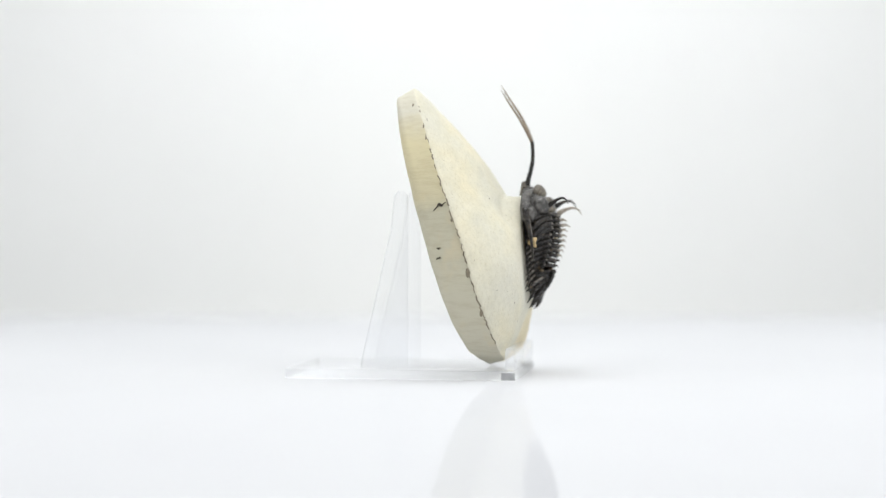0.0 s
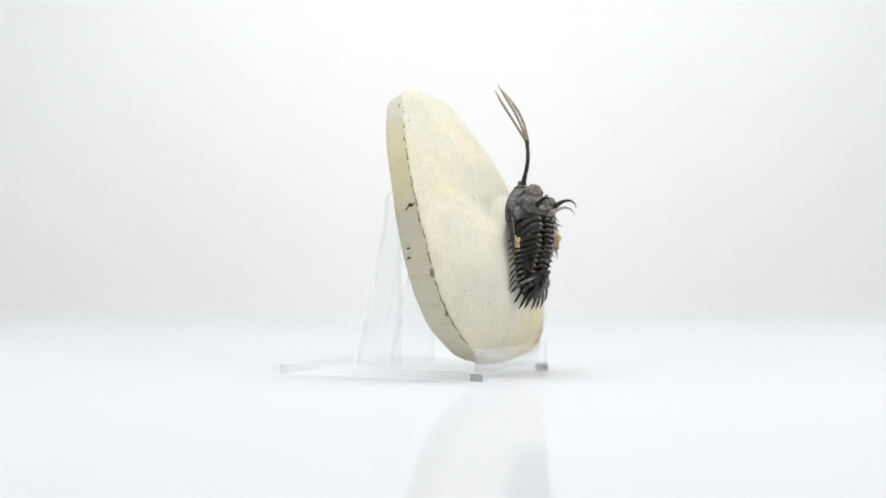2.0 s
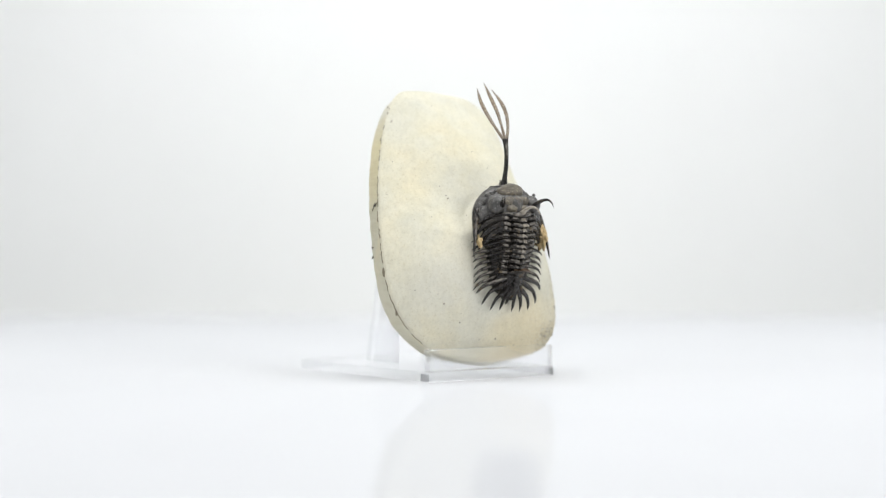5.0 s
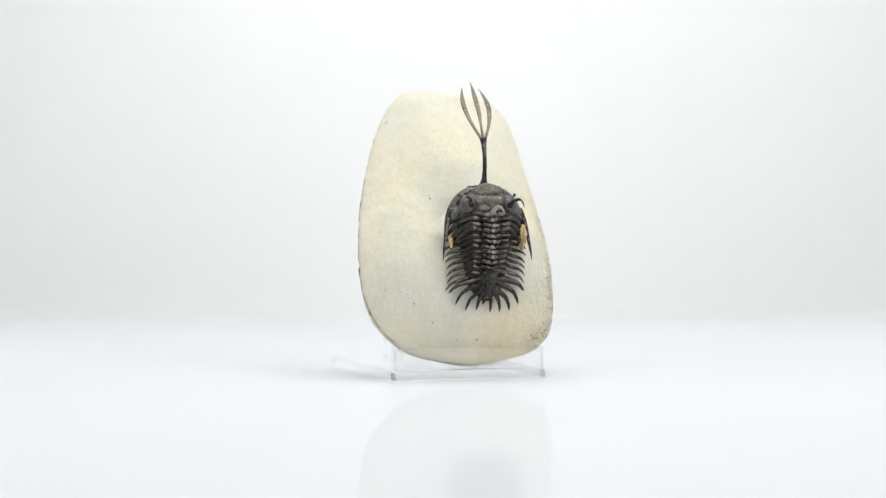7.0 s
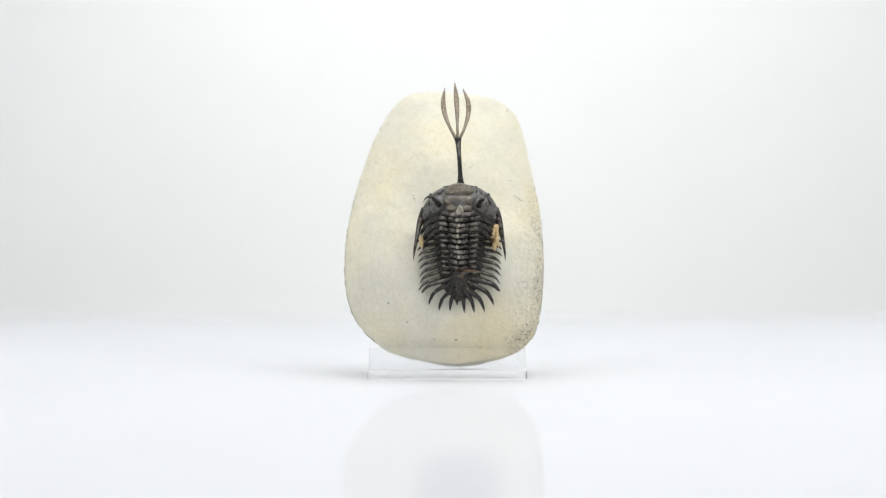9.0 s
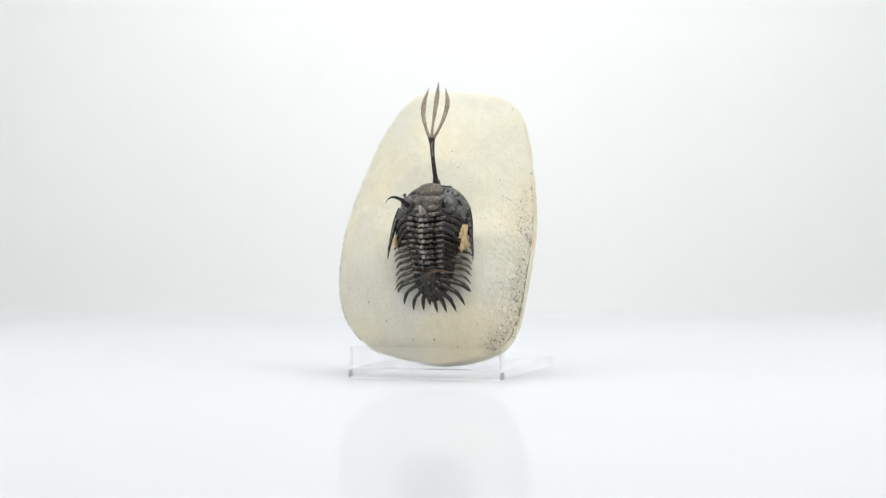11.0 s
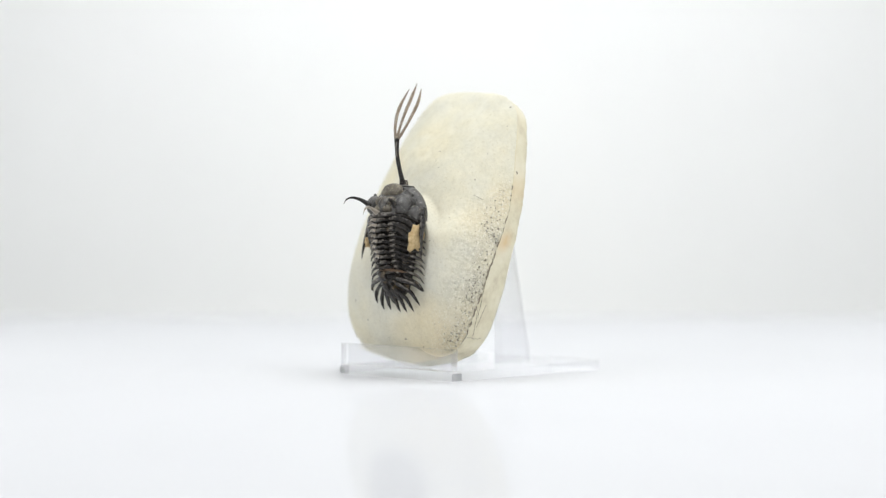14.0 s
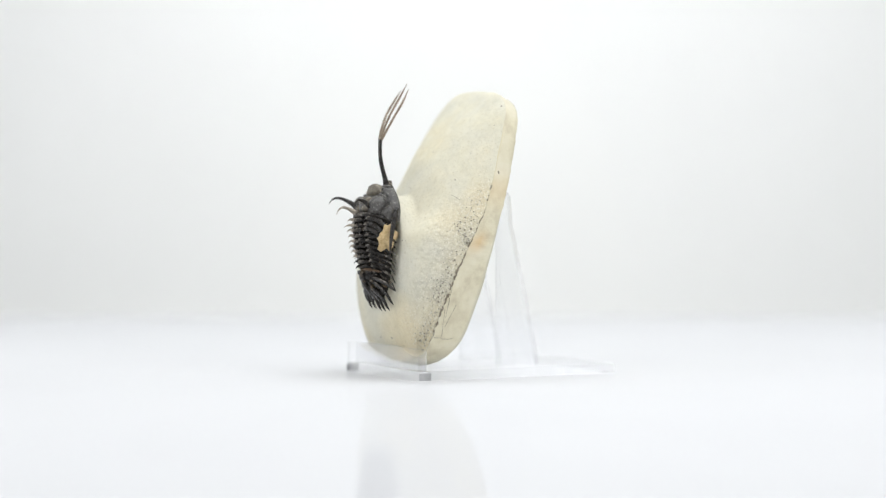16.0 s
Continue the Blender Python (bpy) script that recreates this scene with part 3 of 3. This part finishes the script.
def head(parent):
    # cephalon: a domed half-moon shield with a rolled border
    bm = bmesh.new()
    N, K = 48, 14
    rings = []
    for i in range(K + 1):
        f = i / K
        ring = []
        for j in range(N + 1):
            a = math.pi * j / N
            ex = 12.9 * math.cos(a)
            ey = 10.6 + 9.9 * math.sin(a) ** 0.8 - 2.2 * abs(math.cos(a)) ** 3
            cx, cy = 0.0, 11.5
            x, y = cx + (ex - cx) * f, cy + (ey - cy) * f
            z = 7.2 * (1 - f ** 2.4) + 0.9 * math.exp(-((f - 0.95) / 0.05) ** 2) + 0.2
            z += 0.25 * noise.noise(Vector((x, y, 0)) * 0.9)
            ring.append(bm.verts.new(Vector((x, y, z)) * MM))
        rings.append(ring)
    for r0, r1 in zip(rings, rings[1:]):
        for j in range(N):
            bm.faces.new((r0[j], r0[j + 1], r1[j + 1], r1[j]))
    bmesh.ops.remove_doubles(bm, verts=bm.verts[:], dist=1e-6)
    ext = bmesh.ops.extrude_face_region(bm, geom=bm.faces[:])
    for v in ext["geom"]:
        if isinstance(v, bmesh.types.BMVert):
            v.co.z = -0.0004
    part("head_shield", bm, M_HEAD, parent, "dark grey domed head shield")
    # glabella with its lobes
    for n, (x, y, z, sx, sy, sz) in enumerate(((0, 18.0, 3.2, 5.0, 2.7, 2.2), (-2.3, 14.9, 6.1, 2.6, 1.6, 1.2), (2.3, 14.9, 6.1, 2.6, 1.6, 1.2),
                                              (-2.0, 12.5, 6.9, 2.1, 1.4, 1.3), (2.0, 12.5, 6.9, 2.1, 1.4, 1.3), (0, 13.5, 6.7, 2.2, 3.2, 1.4))):
        part("brow_lobe", lump((x, y, z), (sx, sy, sz), n, 0.18, 3), M_GLAB if n != 5 else M_HEAD, parent, "tan lobe")
    for sgn in (-1, 1):
        part("eye", lump((sgn * 6.9, 13.7, 4.9), (2.7, 3.1, 2.9), 3 + sgn, 0.12, 3), M_HEAD, parent, "rounded grey eye")
        part("cheek", lump((sgn * 9.4, 10.8, 2.2), (2.6, 2.8, 1.9), 8 + sgn, 0.35, 3), M_HEAD, parent)
        for k in range(3):
            part("cheek_wart", lump((sgn * (9.4 + 0.5 * k), 17.0 - 2.2 * k, 3.0 - 0.2 * k), (0.6, 0.6, 0.5), k, 0.2, 2), M_HEAD, parent)
        for k in range(8):
            a = radians(18 + 8.5 * k)
            part("tubercle", lump((sgn * 11.3 * math.cos(a), 10.8 + 8.9 * math.sin(a) ** 0.8 - 2.0 * math.cos(a) ** 3, 2.3), (0.38, 0.38, 0.34), k, 0.2, 1), M_HEAD, parent)
        bm = bmesh.new()
        sweep(bm, [(sgn * 11.4, 12.5, 1.0, 1.3, 1.1), (sgn * 12.9, 8.5, 1.5, 1.0, 1.0), (sgn * 13.9, 3.0, 2.4, 0.65, 0.65), (sgn * 14.6, -1.0, 3.0, 0.4, 0.4), (sgn * 14.9, -4.2, 3.4, 0.08, 0.08)], 18, 8, (1, 0, 0))
        part("cheek_spine", bm, M_SPINE, parent, "long backward cheek spine")
    # occipital ring
    bm = bmesh.new()
    sweep(bm, [(-12.4, 7.6, 1.0, 0.6, 0.6), (-9.4, 9.8, 4.2, 0.7, 0.7), (-4.8, 10.7, 7.4, 0.75, 0.7), (0, 10.3, 9.2, 1.0, 0.8), (4.8, 10.7, 7.4, 0.75, 0.7), (9.4, 9.8, 4.2, 0.7, 0.7), (12.4, 7.6, 1.0, 0.6, 0.6)], 30, 8, (0, 1, 0), 0.1, 2)
    part("neck_ring", bm, M_SHELL, parent)
    horns = (("brow_horn", [(-6.4, 13.6, 6.8, 1.0, 1.0), (-7.6, 15.4, 9.6, 0.62, 0.62), (-9.2, 16.2, 12.0, 0.42, 0.42), (-10.3, 15.6, 13.6, 0.26, 0.26), (-10.9, 14.2, 14.4, 0.07, 0.07)]),
             ("brow_horn", [(6.4, 13.4, 6.8, 1.0, 1.0), (7.2, 15.0, 9.4, 0.62, 0.62), (8.4, 15.4, 11.6, 0.42, 0.42), (9.0, 14.4, 13.0, 0.26, 0.26), (9.3, 12.8, 13.6, 0.07, 0.07)]),
             ("neck_horn", [(0, 11.0, 9.0, 1.0, 1.0), (0.2, 12.4, 11.6, 0.6, 0.6), (0.8, 13.0, 14.0, 0.42, 0.42), (1.5, 12.2, 15.8, 0.26, 0.26), (1.9, 10.5, 16.8, 0.07, 0.07)]))
    for name, rows in horns:
        bm = bmesh.new()
        sweep(bm, rows, 18, 8, (0, 1, 0))
        part(name, bm, M_PALE if name == "neck_horn" else M_SPINE, parent, "thin curved horn")


def trident(parent):
    inv = T_FRAME.inverted()

    def loc(x, y, z):
        return inv @ (Vector((x, y, z)) * MM) / MM

    fork = (3.5, -27.6, 79.0)
    bm = bmesh.new()
    rows = [(*loc(4.3, -25.6, 62.0), 2.1, 1.6), (*loc(4.35, -25.8, 64.2), 1.25, 1.05), (*loc(4.3, -26.2, 66.2), 0.85, 0.8), (*loc(4.15, -27.2, 69.8), 0.72, 0.72), (*loc(3.9, -27.8, 73.8), 0.72, 0.66), (*loc(3.65, -27.7, 77.5), 0.95, 0.6), (*loc(*fork), 1.3, 0.5)]
    sweep(bm, rows, 20, 10, (1, 0, 0), 0.06, 1)
    stem = part("trident_stem", bm, M_SPINE, parent, "dark slender trident stem")
    bm = bmesh.new()
    sweep(bm, [(*loc(4.3, -26.6, 60.8), 2.6, 2.2), (*loc(4.3, -26.4, 62.9), 2.0, 1.7), (*loc(4.35, -26.1, 64.4), 1.2, 1.1), (*loc(4.33, -26.1, 65.5), 0.85, 0.8)], 12, 12, (1, 0, 0), 0.12, 6)
    part("stem_foot", bm, M_GLAB, parent, "tan flared foot of the trident")
    tines = ([(2.8, -27.5, 79.0, 0.55, 0.5), (0.9, -26.0, 82.5, 0.5, 0.42), (-0.8, -23.8, 86.8, 0.75, 0.34), (-1.55, -21.0, 91.2, 0.8, 0.3), (-1.1, -17.9, 96.0, 0.1, 0.1)],
             [(3.5, -27.5, 79.0, 0.55, 0.5), (3.3, -26.0, 83.0, 0.42, 0.4), (3.15, -23.5, 88.0, 0.72, 0.34), (2.7, -20.3, 93.0, 0.82, 0.3), (2.1, -17.2, 98.0, 0.1, 0.1)],
             [(4.2, -27.5, 79.0, 0.55, 0.5), (5.7, -26.0, 82.5, 0.5, 0.42), (6.75, -23.8, 86.8, 0.75, 0.34), (6.65, -21.0, 91.2, 0.8, 0.3), (4.8, -17.9, 95.8, 0.1, 0.1)])
    for rows in tines:
        bm = bmesh.new()
        sweep(bm, [(*loc(*r[:3]), *r[3:]) for r in rows], 22, 10, (1, 0, 0), 0.05, 5)
        part("trident_tine", bm, M_TINE, parent, "brown translucent-looking blade-shaped tine")


def thorax(parent):
    rng = random.Random(9)
    for k in range(11):
        y = 8.9 - 1.72 * k + rng.uniform(-.12, .12)
        hb = back_line(y)
        ax = 3.6 - 0.06 * k
        w = half_width(y)
        # axial ring
        bm = bmesh.new()
        tilt, shift = rng.uniform(-0.3, 0.3), rng.uniform(-0.35, 0.35)
        sweep(bm, [(-ax + shift, y - 0.1 - tilt, hb - 2.6, 0.5, 0.6), (-ax * 0.72 + shift, y + 0.15 - 0.7 * tilt, hb - 1.1, 0.72, 0.75), (shift, y - 0.25, hb - 0.1, rng.uniform(0.6, 0.9), 0.8), (ax * 0.72 + shift, y + 0.15 + 0.7 * tilt, hb - 1.1, 0.72, 0.75), (ax + shift, y - 0.1 + tilt, hb - 2.6, 0.5, 0.6)], 16, 8, (0, 1, 0), 0.3, k)
        ring = part("axial_ring", bm, M_SHELL, parent)
        # short spine on the axis
        ln = (3.6 if k == 1 else 2.5) * (1 - 0.045 * k)
        bm = bmesh.new()
        sweep(bm, [(shift, y - 0.1, hb + 0.2, 0.7, 0.5), (shift + rng.uniform(-.3, .3), y + 0.1, hb + 0.3 + ln * 0.55, 0.34, 0.28), (shift + rng.uniform(-.5, .5), y - 0.7, hb + 0.3 + ln, 0.05, 0.05)], 8, 6)
        part("axial_spine", bm, M_PALE if k < 8 else M_SPINE, parent, "short pale spine" if k < 8 else "")
        for sgn in (-1, 1):
            tip = 13.6 + 0.35 * math.sin(k * 0.55) + rng.uniform(-.25, .25) - (1.3 if k < 3 else 0)
            drop = (2.3 - 0.3 * k if k < 3 else 1.1 + 0.32 * (k - 2)) + rng.uniform(-.15, .15)
            if k < 5:
                w = half_width(y) + 1.0 - 0.15 * k
            bm = bmesh.new()
            rows = [(sgn * (ax - 0.3), y, hb - 2.5, 0.6, 0.6), (sgn * (ax + 2.2), y + 0.25, hb - 2.5, 0.66, 0.68), (sgn * (w - 2.6), y - 0.3, hb - 4.2, 0.62, 0.64),
                    (sgn * (w - 0.4), y - 0.3 - 0.4 * drop, max(1.7, hb - 6.6), 0.6, 0.5), (sgn * (0.35 * w + 0.65 * tip), y - 0.2 - 0.85 * drop, 1.2, 0.46, 0.4), (sgn * tip, y - 0.2 - 1.5 * drop, 0.5, 0.1, 0.1)]
            if k < 3:
                rows = [(sgn * (ax - 0.3), y, hb - 2.3, 0.7, 0.7), (sgn * (ax + 2.0), y + 0.55, hb - 2.1, 0.9, 0.8), (sgn * (w - 3.0), y + 0.1, hb - 3.6, 0.98, 0.8),
                        (sgn * (w - 0.6), y - 1.5 - 0.3 * k, hb - 5.4, 0.85, 0.65), (sgn * (w + 0.9), y - 3.6 - 0.5 * k, max(1.8, hb - 7.2), 0.6, 0.5), (sgn * (w + 1.7), y - 5.2 - 0.6 * k, 1.2, 0.15, 0.15)]
            sweep(bm, rows, 24, 8, (0, 1, 0), 0.1, 20 + k + sgn)
            part("pleural_spine", bm, M_SHELL, parent)
            bm = bmesh.new()
            yb = y - 0.86
            sweep(bm, [(sgn * (ax - 0.2), yb, hb - 3.0, 0.2, 0.4), (sgn * (ax + 2.2), yb + 0.2, hb - 3.0, 0.2, 0.42), (sgn * (w - 2.6), yb - 0.3, hb - 4.7, 0.2, 0.4), (sgn * (w - 0.6), yb - 0.35 * drop, max(1.7, hb - 6.4), 0.1, 0.15)], 14, 6, (0, 1, 0), 0.35, 50 + k + sgn)
            part("pleural_band", bm, M_SHELL, parent)
            part("knuckle", lump((sgn * (w - 2.6), y - 0.2, hb - 3.9), (0.7, 0.6, 0.5), k, 0.3, 2), M_SHELL, parent)


def tail(parent):
    bm = bmesh.new()
    N, K = 36, 10
    rings = []
    for i in range(K + 1):
        f = i / K
        ring = []
        for j in range(N + 1):
            a = math.pi + math.pi * j / N
            x, y = 6.6 * f * math.cos(a), -9.0 + 7.6 * f * math.sin(a)
            z = 6.4 * (1 - f ** 1.5) + 0.9 + 0.35 * math.cos(a * 11 * 1.0) * f * (1 - f) * 3
            ring.append(bm.verts.new(Vector((x, y, z)) * MM))
        rings.append(ring)
    for r0, r1 in zip(rings, rings[1:]):
        for j in range(N):
            bm.faces.new((r0[j], r0[j + 1], r1[j + 1], r1[j]))
    bmesh.ops.remove_doubles(bm, verts=bm.verts[:], dist=1e-6)
    ext = bmesh.ops.extrude_face_region(bm, geom=bm.faces[:])
    for v in ext["geom"]:
        if isinstance(v, bmesh.types.BMVert):
            v.co.z = -0.0003
    part("tail_shield", bm, M_SHELL, parent)
    bm = bmesh.new()
    rows = []
    for k in range(13):
        t = k / 12
        rows.append((0, -7.8 - 9.6 * t, 7.5 - 1.2 * t - 4.2 * t * t, (2.1 - 1.7 * t) * (1.12 if k % 2 else 0.88), (0.85 - 0.35 * t) * (1.15 if k % 2 else 0.85)))
    sweep(bm, rows, 36, 10, (1, 0, 0), 0.08, 3)
    part("tail_axis", bm, M_SHELL, parent)
    tips = ((-12.3, -15.1), (-10.1, -18.8), (-6.8, -20.7), (-3.2, -20.7), (-0.9, -18.9), (1.5, -21.3), (4.7, -21.3), (8.0, -20.9), (11.0, -18.9), (12.7, -14.4))
    for x, y in tips:
        a = math.atan2((y + 9.0) * 1.0, x)
        bx, by = 5.6 * math.cos(a), -9.6 + 5.4 * math.sin(a)
        if abs(x) > 9:
            by += 1.2
        mx, my = bx + (x - bx) * 0.70, by + (y - by) * 0.40
        bm = bmesh.new()
        sweep(bm, [(bx * 0.4, -9.4 + (by + 9.4) * 0.45, 5.1, 0.35, 0.35), (bx * 0.75, -9.4 + (by + 9.4) * 0.75, 4.6, 0.6, 0.5), (bx, by, 4.0, 0.85, 0.62), ((bx + mx) / 2, (by + my) / 2 + 0.15, 3.2, 0.82, 0.58), (mx, my, 2.4, 0.7, 0.52), (x - (x - mx) * 0.25, my + (y - my) * 0.6, 1.4, 0.46, 0.4), (x, y, 0.45, 0.1, 0.1)], 26, 8, (0.7, 0.7, 0), 0.06, int(x * 3))
        part("tail_spine", bm, M_SPINE, parent)


def settle_head(tri):
    """Lowers the underside of the head and shoulders on to the leaning boss; the horns' tips stay."""
    for ob in [tri, *tri.children]:
        if ob.name.startswith(("trident", "tail", "brow_horn", "neck_horn")):
            continue
        for v in ob.data.vertices:
            low = min(1.0, max(0.0, 1 - v.co.z / 0.011))
            v.co.z -= 0.0013 * smooth01((v.co.y - 0.002) / 0.013) * low


def crumbs(parent):
    part("matrix_crumb", lump((11.8, 2.9, 3.2), (0.9, 3.6, 2.4), 2.0, 1.2, 3), M_CRUMB, parent, "tan stone exposed at the broken side")
    bm = bmesh.new()
    sweep(bm, [(-1.2, -7.6, 6.6, 0.3, 0.5), (1.8, -7.4, 6.4, 0.5, 0.5), (4.6, -7.7, 4.7, 0.45, 0.5), (7.4, -8.2, 3.0, 0.2, 0.4)], 20, 6, (0, 1, 0), 0.9, 77)
    part("rusty_seam", bm, M_RUST, parent, "rust-brown seam across the tail")
    for x, y, z in ((11.3, 5.7, 3.5), (10.9, 4.5, 3.9), (10.7, 3.2, 4.1)):
        part("matrix_crumb", lump((x, y, z), (0.9, 0.38, 0.7), y, 0.8, 2), M_CRUMB, parent, "tan stone exposed between the ribs")
    part("matrix_crumb", lump((-12.3, 1.6, 2.6), (0.6, 1.9, 1.2), 5.0, 0.9, 3), M_CRUMB, parent, "tan stone exposed at the broken side")


def fossil():
    top = tagged(new("fossil_specimen"), "spiny black trilobite fossil on a cream limestone slab", "fossil")
    slab = stone(top)
    stone_marks(slab)
    tri = body_core(top)
    head(tri)
    trident(tri)
    thorax(tri)
    tail(tri)
    crumbs(tri)
    settle_head(tri)
    return top


setting()
stand = easel()
specimen = fossil()


# ---------------------------------------------------------------- the slow turn of the stand and the fossil on it
def motions():
    for thing, skew in ((stand, 3.8), (specimen, 0.0)):
        walk(thing, [(t, pose(0, 0, 0, 0, 0, 77.1 - 8.841 * t + skew) @ pose(-1.7 * MM if skew else 0, 0, 0)) for t in range(0, 17, 2)])


motions()
